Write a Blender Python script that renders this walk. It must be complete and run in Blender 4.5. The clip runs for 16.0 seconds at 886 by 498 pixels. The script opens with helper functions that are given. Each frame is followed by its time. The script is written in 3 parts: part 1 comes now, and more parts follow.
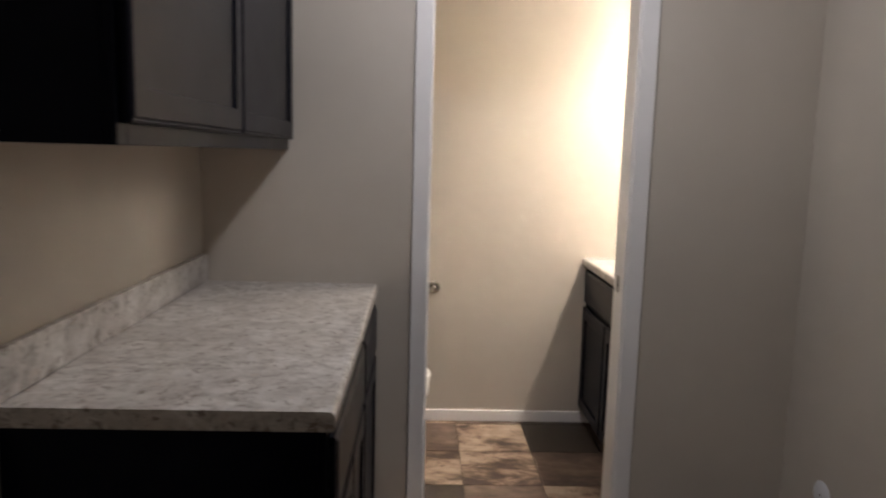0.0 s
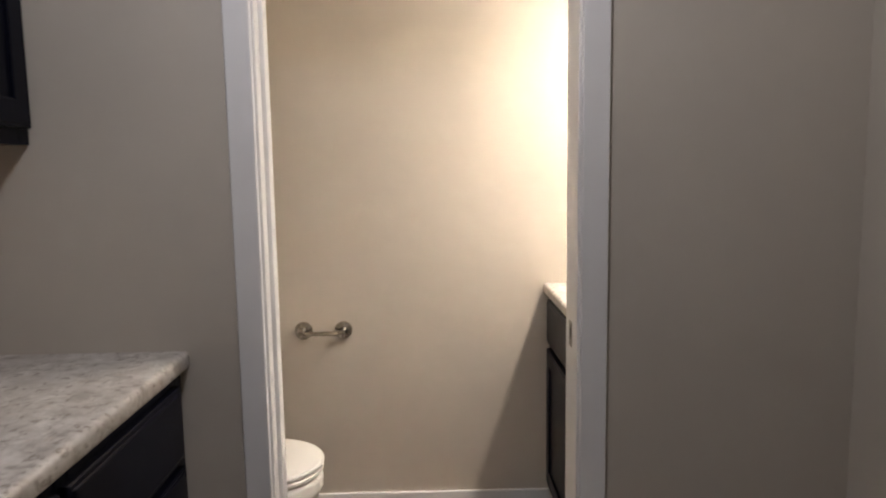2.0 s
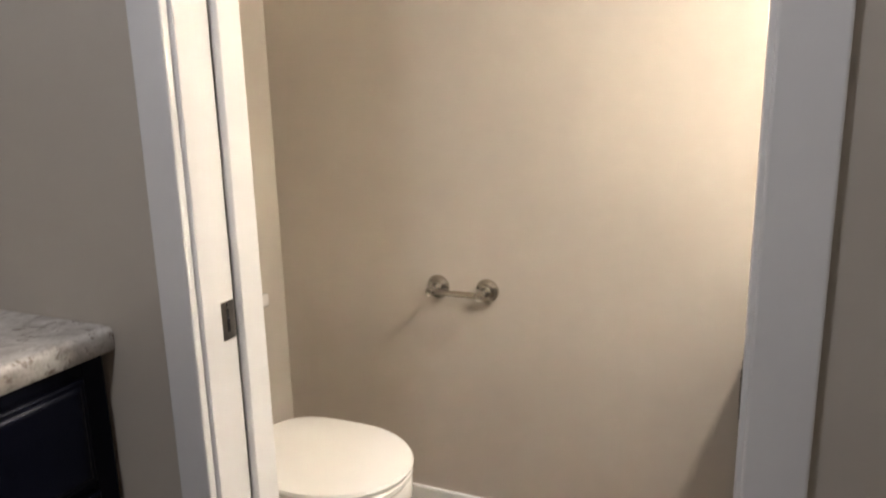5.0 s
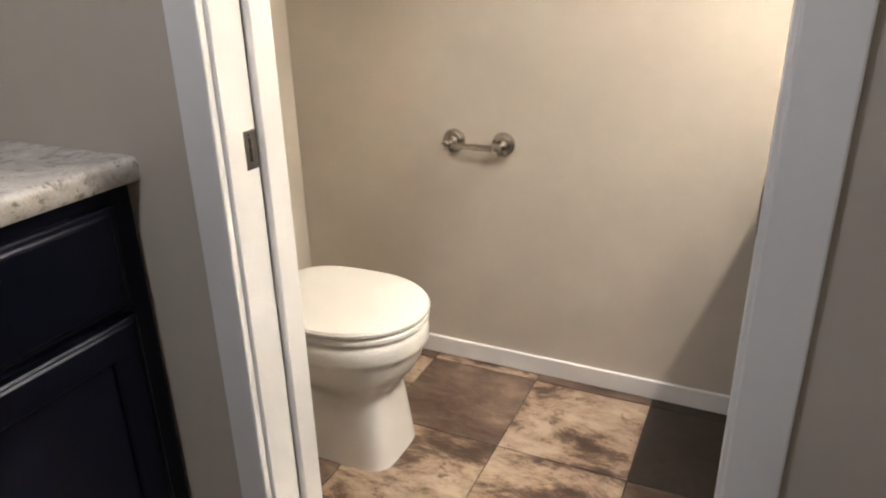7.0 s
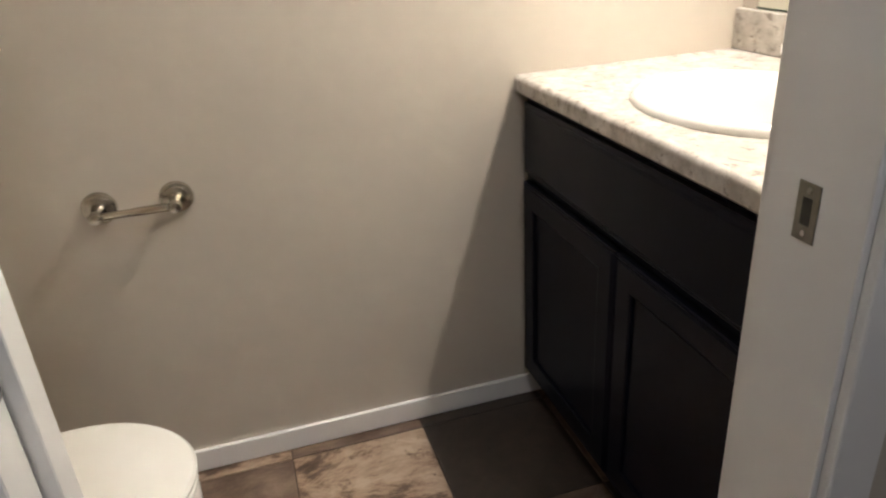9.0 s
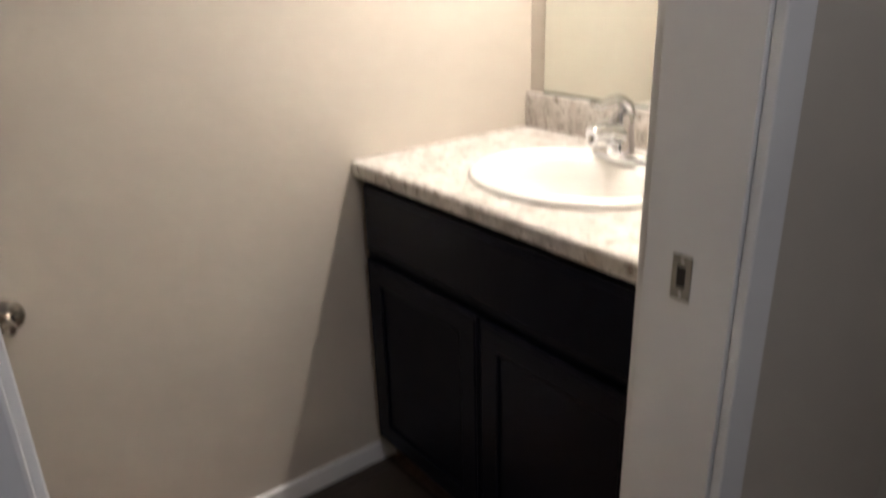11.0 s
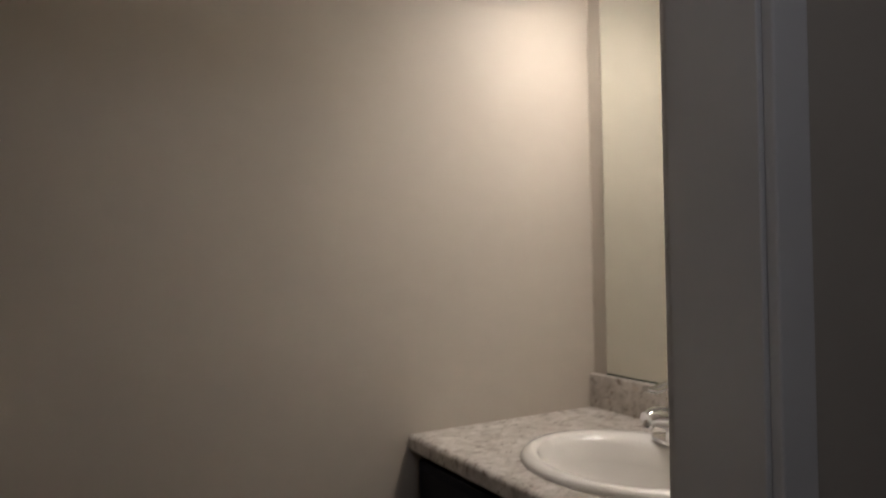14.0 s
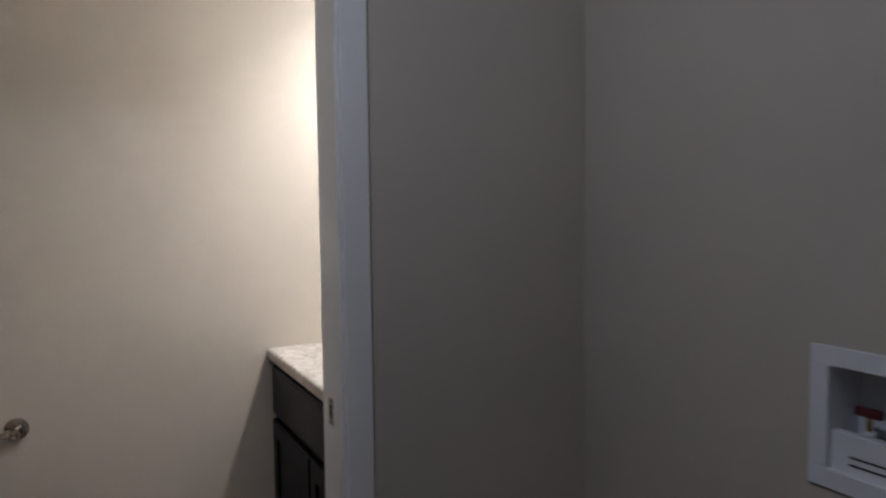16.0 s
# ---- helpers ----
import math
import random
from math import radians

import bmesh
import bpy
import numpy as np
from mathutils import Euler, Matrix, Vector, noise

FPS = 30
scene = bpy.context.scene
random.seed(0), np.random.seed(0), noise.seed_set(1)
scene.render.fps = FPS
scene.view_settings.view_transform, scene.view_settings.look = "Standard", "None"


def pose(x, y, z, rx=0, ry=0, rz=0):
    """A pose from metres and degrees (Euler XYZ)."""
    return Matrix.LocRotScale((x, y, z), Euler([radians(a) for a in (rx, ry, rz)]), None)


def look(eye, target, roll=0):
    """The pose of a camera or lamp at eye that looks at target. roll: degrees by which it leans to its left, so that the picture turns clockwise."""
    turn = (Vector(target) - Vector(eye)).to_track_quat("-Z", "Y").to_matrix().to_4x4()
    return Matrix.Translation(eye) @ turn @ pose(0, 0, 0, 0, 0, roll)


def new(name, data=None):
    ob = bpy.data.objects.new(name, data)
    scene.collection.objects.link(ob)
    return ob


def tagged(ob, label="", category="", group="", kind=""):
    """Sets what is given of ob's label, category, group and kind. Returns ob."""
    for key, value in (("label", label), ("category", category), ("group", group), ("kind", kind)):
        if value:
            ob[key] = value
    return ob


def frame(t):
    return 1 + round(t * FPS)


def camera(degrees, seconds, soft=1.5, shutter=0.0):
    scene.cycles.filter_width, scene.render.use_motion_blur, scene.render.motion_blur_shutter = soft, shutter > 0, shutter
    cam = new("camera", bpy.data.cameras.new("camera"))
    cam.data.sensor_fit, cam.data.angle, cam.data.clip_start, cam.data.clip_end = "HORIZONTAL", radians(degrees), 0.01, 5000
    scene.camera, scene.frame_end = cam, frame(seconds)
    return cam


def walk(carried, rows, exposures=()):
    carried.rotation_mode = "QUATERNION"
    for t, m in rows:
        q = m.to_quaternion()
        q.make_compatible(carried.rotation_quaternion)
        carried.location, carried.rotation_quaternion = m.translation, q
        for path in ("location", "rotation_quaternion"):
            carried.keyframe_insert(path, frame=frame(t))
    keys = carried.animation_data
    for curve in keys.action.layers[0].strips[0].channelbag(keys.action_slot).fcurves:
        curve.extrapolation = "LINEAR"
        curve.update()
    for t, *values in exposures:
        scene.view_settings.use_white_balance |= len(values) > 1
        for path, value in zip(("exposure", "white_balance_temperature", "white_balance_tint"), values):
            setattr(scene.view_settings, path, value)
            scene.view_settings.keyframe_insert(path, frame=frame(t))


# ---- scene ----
cam = camera(64.5, 16.0, 2.0, 0.4)
PATH = [
    (0, (0.029, -2.458, 1.378), (0.095, -0.477, 1.109), 1.53),
    (0.5, (0.134, -2.296, 1.340), (0.348, -0.330, 1.041), 0.45),
    (1, (0.267, -2.083, 1.361), (0.403, -0.102, 1.123), 0.48),
    (1.5, (0.361, -1.879, 1.350), (0.481, 0.095, 1.053), -0.62),
    (2, (0.429, -1.555, 1.325), (0.469, 0.429, 1.083), -0.89),
    (2.5, (0.505, -1.319, 1.315), (0.483, 0.665, 1.062), -1.06),
    (3, (0.619, -1.095, 1.320), (0.314, 0.867, 1.077), 0.54),
    (5.3, (0.765, -0.720, 1.224), (-0.057, 1.026, 0.698), -1.32),
    (5.5, (0.771, -0.737, 1.207), (-0.060, 0.980, 0.604), -0.94),
    (6, (0.785, -0.742, 1.189), (-0.048, 0.927, 0.466), -0.56),
    (6.5, (0.774, -0.758, 1.178), (-0.031, 0.916, 0.437), -0.93),
    (7, (0.754, -0.756, 1.182), (-0.032, 0.919, 0.422), -1.21),
    (7.5, (0.641, -0.724, 1.184), (0.028, 0.998, 0.373), -0.34),
    (8, (0.499, -0.665, 1.184), (0.180, 1.126, 0.352), -0.88),
    (8.5, (0.368, -0.510, 1.196), (0.438, 1.302, 0.352), -2.64),
    (8.7, (0.322, -0.462, 1.195), (0.574, 1.334, 0.352), -3.07),
    (10.8, (0.047, -0.381, 1.242), (1.123, 1.066, 0.378), -2.27),
    (11, (0.054, -0.390, 1.278), (1.167, 1.103, 0.548), -1.77),
    (11.5, (0.047, -0.389, 1.361), (1.246, 1.171, 1.005), -1.83),
    (12, (0.025, -0.408, 1.388), (1.266, 1.153, 1.230), -1.94),
    (12.5, (0.022, -0.407, 1.379), (1.256, 1.167, 1.377), -1.95),
    (13, (0.027, -0.412, 1.435), (1.235, 1.181, 1.491), -1.49),
    (13.5, (0.029, -0.418, 1.441), (1.232, 1.178, 1.500), -0.62),
    (14, (0.108, -0.481, 1.296), (1.085, 1.264, 1.321), -1.04),
    (14.5, (0.253, -0.669, 1.393), (0.915, 1.199, 1.119), 0.26),
    (15, (0.296, -0.835, 1.387), (0.963, 1.023, 1.071), 1.75),
    (15.5, (0.303, -1.095, 1.368), (1.101, 0.724, 1.139), -0.24),
    (16, (0.278, -1.386, 1.379), (1.207, 0.381, 1.242), -0.59),
]
EXPOSURES = [
    (0, 1.0, 6300, 14),
    (1, 0.88, 6300, 14),
    (1.5, 0.87, 6300, 14),
    (2.5, 0.98, 6300, 14),
    (3, 0.8, 6300, 13),
    (5.5, 1.25, 6250, 12),
    (7, 1.4, 6200, 11),
    (8.5, 0.92, 6100, 9),
    (11, 0.55, 5950, 12),
    (11.5, -0.25, 5900, 13),
    (12.5, -1.27, 5850, 14),
    (13.5, -1.15, 5900, 14),
    (14, -1.3, 6000, 14),
    (14.5, -0.75, 5700, 13),
    (15, -0.25, 5450, 13),
    (15.5, -0.05, 5600, 12),
    (16, -0.05, 5450, 12),
]
walk(cam, [(t, look(eye, target, roll)) for t, eye, target, roll in PATH], EXPOSURES)

# ---- world and lights ----
world = bpy.data.worlds.new("world")
scene.world = world
world.use_nodes = True
world.node_tree.nodes["Background"].inputs[0].default_value = (0.55, 0.6, 0.7, 1)
world.node_tree.nodes["Background"].inputs[1].default_value = 0.02

VAN_Y = (0.435, 0.74)      # the two vanity shades along the mirror wall
VAN_X, VAN_Z = 1.28, 2.065        # their distance out and the height of their rims
CEIL = (0.28, -0.85, 2.44)         # laundry ceiling light


def lamp(name, kind, m, energy, color, size):
    data = bpy.data.lights.new(name, kind)
    data.energy, data.color = energy, color
    if kind == "AREA":
        data.shape, data.size = "DISK", size
    else:
        data.shadow_soft_size = size
    ob = new(name, data)
    ob.matrix_world = m
    return ob


for vy in VAN_Y:
    lamp("vanity_bulb_light", "POINT", pose(VAN_X, vy, VAN_Z + 0.057), 21.5, (1.0, 0.875, 0.745), 0.036)
lamp("ceiling_bulb_light", "POINT", pose(CEIL[0], CEIL[1], CEIL[2] - 0.115), 10.6, (0.97, 0.948, 0.955), 0.07)


# ---- mesh helpers ----
def box(bm, x0, x1, y0, y1, z0, z1, bev=0.0, seg=1):
    vs = [bm.verts.new((x, y, z)) for z in (z0, z1) for y in (y0, y1) for x in (x0, x1)]
    idx = ((0, 2, 3, 1), (4, 5, 7, 6), (0, 1, 5, 4), (2, 6, 7, 3), (0, 4, 6, 2), (1, 3, 7, 5))
    fs = [bm.faces.new([vs[i] for i in f]) for f in idx]
    if bev:
        es = list({e for f in fs for e in f.edges})
        bmesh.ops.bevel(bm, geom=es, offset=bev, segments=seg, affect="EDGES", profile=0.5)
    return bm


def mesh_box(*a, **k):
    return box(bmesh.new(), *a, **k)


def rings(loops, cap0=True, cap1=True):
    """A skin through closed loops of points."""
    bm = bmesh.new()
    rows = [[bm.verts.new(p) for p in loop] for loop in loops]
    n = len(rows[0])
    for a, b in zip(rows, rows[1:]):
        for i in range(n):
            bm.faces.new((a[i], a[(i + 1) % n], b[(i + 1) % n], b[i]))
    if cap0:
        bm.faces.new(rows[0][::-1])
    if cap1:
        bm.faces.new(rows[-1])
    bmesh.ops.recalc_face_normals(bm, faces=bm.faces)
    return bm


def lathe(profile, n=32, cap0=True, cap1=True):
    """Turn (radius, height) pairs round the z axis."""
    return rings([[(r * math.cos(6.283185 * i / n), r * math.sin(6.283185 * i / n), z) for i in range(n)] for r, z in profile], cap0, cap1)


def tube(points, radii, n=16, flat=1.0):
    """A round bar along points; flat squeezes it across its side direction."""
    pts = [Vector(p) for p in points]
    loops = []
    for i, p in enumerate(pts):
        d = (pts[min(i + 1, len(pts) - 1)] - pts[max(i - 1, 0)]).normalized()
        side = d.cross(Vector((0, 1, 0.001))).normalized()
        up = side.cross(d).normalized()
        r = radii[i] if isinstance(radii, (list, tuple)) else radii
        loops.append([p + side * (r * flat * math.cos(6.283185 * k / n)) + up * (r * math.sin(6.283185 * k / n)) for k in range(n)])
    return rings(loops)


def moved(bm, m):
    bmesh.ops.transform(bm, matrix=m, verts=bm.verts)
    return bm


def part(name, bm, material, parent=None, label="", smooth=False):
    me = bpy.data.meshes.new(name)
    bm.to_mesh(me)
    bm.free()
    if smooth:
        for p in me.polygons:
            p.use_smooth = True
        me.set_sharp_from_angle(angle=radians(40))
    me.materials.append(material)
    ob = new(name, me)
    if parent is not None:
        ob.parent = parent
    if label:
        ob["label"] = label
    return ob


def thing(name, label, category, group=""):
    return tagged(new(name), label, category, group)


def structure(name, bm, material, label, category):
    return tagged(part(name, bm, material), label, category, "", "structure")


# ---- materials ----
def mat(name):
    m = bpy.data.materials.new(name)
    m.use_nodes = True
    nt = m.node_tree
    return m, nt, nt.nodes["Principled BSDF"]


def nd(nt, kind, **inputs):
    n = nt.nodes.new(kind)
    for k, v in inputs.items():
        n.inputs[k.replace("_", " ")].default_value = v
    return n


def coords(nt, scale=(1, 1, 1), rot=(0, 0, 0)):
    tc = nt.nodes.new("ShaderNodeTexCoord")
    mp = nt.nodes.new("ShaderNodeMapping")
    mp.inputs["Scale"].default_value = scale
    mp.inputs["Rotation"].default_value = rot
    nt.links.new(tc.outputs["Object"], mp.inputs["Vector"])
    return mp.outputs["Vector"]


def noise_tex(nt, vec, scale, detail=4, rough=0.55, distortion=0.0):
    n = nd(nt, "ShaderNodeTexNoise", Scale=scale, Detail=detail, Roughness=rough, Distortion=distortion)
    nt.links.new(vec, n.inputs["Vector"])
    return n.outputs["Fac"]


def ramp(nt, fac, stops):
    r = nt.nodes.new("ShaderNodeValToRGB")
    el = r.color_ramp.elements
    while len(el) < len(stops):
        el.new(0.5)
    for e, (p, c) in zip(el, stops):
        e.position, e.color = p, (*c, 1)
    nt.links.new(fac, r.inputs["Fac"])
    return r.outputs["Color"]


def mixc(nt, fac, a, b, mode="MIX"):
    n = nt.nodes.new("ShaderNodeMix")
    n.data_type, n.blend_type = "RGBA", mode
    for sock, v in ((n.inputs[0], fac), (n.inputs[6], a), (n.inputs[7], b)):
        if hasattr(v, "is_linked"):
            nt.links.new(v, sock)
        elif isinstance(v, tuple):
            sock.default_value = (*v, 1)
        else:
            sock.default_value = v
    return n.outputs[2]


def bump(nt, bsdf, height, strength, dist=0.002):
    b = nd(nt, "ShaderNodeBump", Strength=strength, Distance=dist)
    nt.links.new(height, b.inputs["Height"])
    nt.links.new(b.outputs["Normal"], bsdf.inputs["Normal"])


def paint(name, col, rough, vary=0.05, grain=260, relief=0.25):
    """Rolled wall or trim paint: faint blotches, orange-peel relief."""
    m, nt, p = mat(name)
    v = coords(nt)
    dark = tuple(c * (1 - vary) for c in col)
    light = tuple(min(1, c * (1 + vary * 0.6)) for c in col)
    c = ramp(nt, noise_tex(nt, v, 1.7, 3), [(0.3, dark), (0.7, light)])
    nt.links.new(c, p.inputs["Base Color"])
    r = nt.nodes.new("ShaderNodeMapRange")
    r.inputs["To Min"].default_value, r.inputs["To Max"].default_value = rough - 0.05, rough + 0.06
    nt.links.new(noise_tex(nt, v, 5.0, 4), r.inputs["Value"])
    nt.links.new(r.outputs["Result"], p.inputs["Roughness"])
    bump(nt, p, noise_tex(nt, v, grain, 3, 0.6), relief, 0.0006)
    return m


M_WALL = paint("wall_paint", (0.53, 0.482, 0.415), 0.55)
M_CEIL = paint("ceiling_paint", (0.78, 0.77, 0.74), 0.85, 0.03, 120, 0.6)
M_TRIM = paint("trim_paint", (0.80, 0.79, 0.78), 0.34, 0.03, 90, 0.10)
M_DOOR = paint("door_paint", (0.79, 0.78, 0.77), 0.38, 0.03, 90, 0.12)


def espresso():
    m, nt, p = mat("espresso_stained_wood")
    v = coords(nt, (20, 20, 0.8))
    g = noise_tex(nt, v, 12, 6, 0.65, 0.0)
    nt.links.new(ramp(nt, g, [(0.3, (0.0022, 0.0026, 0.0062)), (0.7, (0.0040, 0.0045, 0.0092))]), p.inputs["Base Color"])
    r = nt.nodes.new("ShaderNodeMapRange")
    r.inputs["To Min"].default_value, r.inputs["To Max"].default_value = 0.27, 0.38
    nt.links.new(noise_tex(nt, coords(nt), 6, 4), r.inputs["Value"])
    nt.links.new(r.outputs["Result"], p.inputs["Roughness"])
    p.inputs["Specular IOR Level"].default_value = 0.115
    p.inputs["Specular Tint"].default_value = (0.80, 0.84, 1.0, 1.0)
    bump(nt, p, g, 0.08, 0.0004)
    return m


def raw_wood():
    m, nt, p = mat("maple_veneer")
    v = coords(nt, (18, 1.4, 18))
    nt.links.new(ramp(nt, noise_tex(nt, v, 6, 6, 0.6, 0.8), [(0.25, (0.30, 0.15, 0.065)), (0.75, (0.46, 0.26, 0.12))]), p.inputs["Base Color"])
    p.inputs["Roughness"].default_value = 0.5
    return m


def laminate():
    """Grey and cream granite-look laminate with brown flecks."""
    m, nt, p = mat("granite_look_laminate")
    v = coords(nt)
    warp = nd(nt, "ShaderNodeTexNoise", Scale=9.0, Detail=3.0)
    nt.links.new(v, warp.inputs["Vector"])
    vv = nt.nodes.new("ShaderNodeVectorMath")
    vv.operation = "MULTIPLY_ADD"
    nt.links.new(warp.outputs["Color"], vv.inputs[0])
    vv.inputs[1].default_value = (0.06, 0.06, 0.06)
    nt.links.new(v, vv.inputs[2])
    q = vv.outputs["Vector"]
    c = ramp(nt, noise_tex(nt, q, 24, 9, 0.72, 0.2), [(0.34, (0.27, 0.24, 0.21)), (0.47, (0.49, 0.46, 0.42)), (0.62, (0.67, 0.645, 0.605))])
    cloud = ramp(nt, noise_tex(nt, q, 7, 4, 0.6, 0.2), [(0.36, (0.6, 0.6, 0.6)), (0.56, (0, 0, 0))])
    c = mixc(nt, cloud, c, (0.40, 0.37, 0.335))
    fleck = ramp(nt, noise_tex(nt, q, 46, 8, 0.74, 0.3), [(0.385, (1, 1, 1)), (0.455, (0, 0, 0))])
    c = mixc(nt, fleck, c, (0.205, 0.165, 0.135))
    tan = ramp(nt, noise_tex(nt, q, 38, 4, 0.6, 0.8), [(0.60, (0, 0, 0)), (0.72, (0.7, 0.7, 0.7))])
    c = mixc(nt, tan, c, (0.50, 0.42, 0.35))
    fine = ramp(nt, noise_tex(nt, v, 210, 3, 0.7), [(0.60, (0, 0, 0)), (0.68, (0.6, 0.6, 0.6))])
    c = mixc(nt, fine, c, (0.25, 0.23, 0.22))
    nt.links.new(c, p.inputs["Base Color"])
    p.inputs["Roughness"].default_value = 0.30
    bump(nt, p, noise_tex(nt, v, 320, 2), 0.12, 0.0003)
    return m


def simple(name, col, rough, metal=0.0, speck=0.04, scale=30, coat=0.0):
    m, nt, p = mat(name)
    v = coords(nt)
    nt.links.new(ramp(nt, noise_tex(nt, v, scale, 3), [(0.3, tuple(c * (1 - speck) for c in col)), (0.7, tuple(min(1, c * (1 + speck)) for c in col))]), p.inputs["Base Color"])
    r = nt.nodes.new("ShaderNodeMapRange")
    r.inputs["To Min"].default_value, r.inputs["To Max"].default_value = max(0, rough * 0.85), rough * 1.2
    nt.links.new(noise_tex(nt, v, scale * 2, 3), r.inputs["Value"])
    nt.links.new(r.outputs["Result"], p.inputs["Roughness"])
    p.inputs["Metallic"].default_value = metal
    p.inputs["Coat Weight"].default_value = coat
    return m


def stretch(nt, vec):
    """Veins run aslant: squeeze the pattern along one diagonal."""
    mp = nt.nodes.new("ShaderNodeMapping")
    mp.inputs["Rotation"].default_value = (0, 0, 0.6)
    mp.inputs["Scale"].default_value = (0.62, 1.2, 1.0)
    nt.links.new(vec, mp.inputs["Vector"])
    return mp.outputs["Vector"]


def stone_tile():
    """Slate-look floor tile: three tones from tile to tile, cloudy veins, dark clefts."""
    m, nt, p = mat("slate_look_tile")
    info = nt.nodes.new("ShaderNodeObjectInfo")
    tone = info.outputs["Random"]
    v0 = coords(nt)
    off = nt.nodes.new("ShaderNodeVectorMath")
    off.operation = "MULTIPLY_ADD"
    comb = nt.nodes.new("ShaderNodeCombineXYZ")
    for i in range(3):
        nt.links.new(tone, comb.inputs[i])
    nt.links.new(comb.outputs["Vector"], off.inputs[0])
    off.inputs[1].default_value = (37, 53, 71)
    nt.links.new(v0, off.inputs[2])
    v = off.outputs["Vector"]
    big = noise_tex(nt, stretch(nt, v), 6.5, 10, 0.74, 0.3)
    mid = noise_tex(nt, v, 21, 8, 0.7, 0.25)
    light = ramp(nt, big, [(0.40, (0.050, 0.030, 0.021)), (0.455, (0.125, 0.079, 0.053)), (0.50, (0.27, 0.193, 0.137)), (0.60, (0.42, 0.326, 0.240))])
    brown = ramp(nt, big, [(0.36, (0.048, 0.029, 0.020)), (0.49, (0.112, 0.074, 0.054)), (0.58, (0.165, 0.115, 0.085)), (0.68, (0.25, 0.185, 0.14))])
    dark = ramp(nt, mid, [(0.30, (0.024, 0.018, 0.014)), (0.60, (0.048, 0.036, 0.027)), (0.80, (0.075, 0.057, 0.043))])
    return m, nt, p, light, brown, dark, mid, big


def tile_mats():
    out = []
    for which in ("light", "brown", "dark"):
        m, nt, p, light, brown, dark, mid, big = stone_tile()
        m.name = which + "_slate_tile"
        base = {"light": light, "brown": brown, "dark": dark}[which]
        spots = ramp(nt, mid, [(0.32, (1, 1, 1)), (0.42, (0, 0, 0))])
        c = mixc(nt, spots, base, (0.10, 0.056, 0.038)) if which == "light" else base
        nt.links.new(c, p.inputs["Base Color"])
        r = nt.nodes.new("ShaderNodeMapRange")
        r.inputs["To Min"].default_value, r.inputs["To Max"].default_value = 0.38, 0.6
        nt.links.new(mid, r.inputs["Value"])
        nt.links.new(r.outputs["Result"], p.inputs["Roughness"])
        bump(nt, p, mid, 0.35, 0.0015)
        out.append(m)
    return out


M_ESP, M_RAW, M_LAM = espresso(), raw_wood(), laminate()
M_LIGHT, M_BROWN, M_DARK = tile_mats()
M_GROUT = simple("grout", (0.055, 0.040, 0.030), 0.8, 0, 0.2, 60)
M_CHINA = simple("vitreous_china", (0.80, 0.78, 0.74), 0.10, 0, 0.01, 8, 0.3)
M_SEAT = simple("seat_plastic", (0.80, 0.785, 0.745), 0.22, 0, 0.01, 8)
M_CHROME = simple("chrome", (0.66, 0.66, 0.68), 0.06, 1.0, 0.01)
M_NICKEL = simple("brushed_nickel", (0.46, 0.43, 0.385), 0.21, 1.0, 0.05, 90)
M_PLATE = simple("satin_steel_plate", (0.30, 0.285, 0.26), 0.33, 1.0, 0.08, 120)
M_HOLE = simple("dark_slot", (0.012, 0.011, 0.010), 0.7)
M_PLASTIC = simple("white_plastic", (0.74, 0.75, 0.78), 0.35, 0, 0.02)
M_RED = simple("red_plastic", (0.085, 0.012, 0.016), 0.4)
M_BLUE = simple("blue_plastic", (0.03, 0.06, 0.28), 0.35)
M_BRASS = simple("brass", (0.55, 0.40, 0.18), 0.3, 1.0)
M_MIRROR, _nt, _p = mat("mirror_glass")
_p.inputs["Base Color"].default_value = (0.86, 0.89, 0.84, 1)
_p.inputs["Metallic"].default_value, _p.inputs["Roughness"].default_value = 1.0, 0.012
M_EDGE = simple("mirror_edge", (0.09, 0.12, 0.10), 0.2)
M_CLIP = simple("clear_clip", (0.75, 0.75, 0.74), 0.15)


def frosted(name, col, strength):
    m, nt, p = mat(name)
    p.inputs["Base Color"].default_value = (0.85, 0.84, 0.8, 1)
    p.inputs["Roughness"].default_value = 0.4
    p.inputs["Emission Color"].default_value = (*col, 1)
    p.inputs["Emission Strength"].default_value = strength
    return m


M_SHADE = frosted("frosted_glass_lit", (1.0, 0.875, 0.745), 25.0)
M_DOME = frosted("dome_glass_lit", (0.93, 0.94, 1.0), 6.0)

# ---- the plan ----
XL, XR = -0.73, 1.405          # laundry side walls
YB = -3.6                      # laundry back wall
BL, BR = -0.59, 1.445          # bathroom side walls
WT, D = 0.126, 1.045           # door wall thickness, bathroom far wall
H = 2.44                       # ceilings
JL, JR, JH = 0.064, 0.762, 2.03  # door lining faces and head
T = 0.12

# ---- walls, ceilings ----
bm = bmesh.new()
for y0, y1 in ((0.0, 0.034), (WT - 0.034, WT)):      # two leaves with the door pocket between
    box(bm, XL, JL - 0.018, y0, y1, 0, H)
box(bm, XL, -0.66, 0.034, WT - 0.034, 0, H)
box(bm, JR + 0.018, BR, 0, WT, 0, H)
box(bm, JL - 0.018, JR + 0.018, 0, WT, JH + 0.02, H)
box(bm, -0.66, JL - 0.018, 0.034, WT - 0.034, JH + 0.02, H)
structure("wall_1", bm, M_WALL, "greige painted wall between laundry and bathroom", "wall")
structure("wall_2", mesh_box(XL - T, XL, YB - T, 0.0, 0, H), M_WALL, "greige painted laundry wall behind the cabinets", "wall")
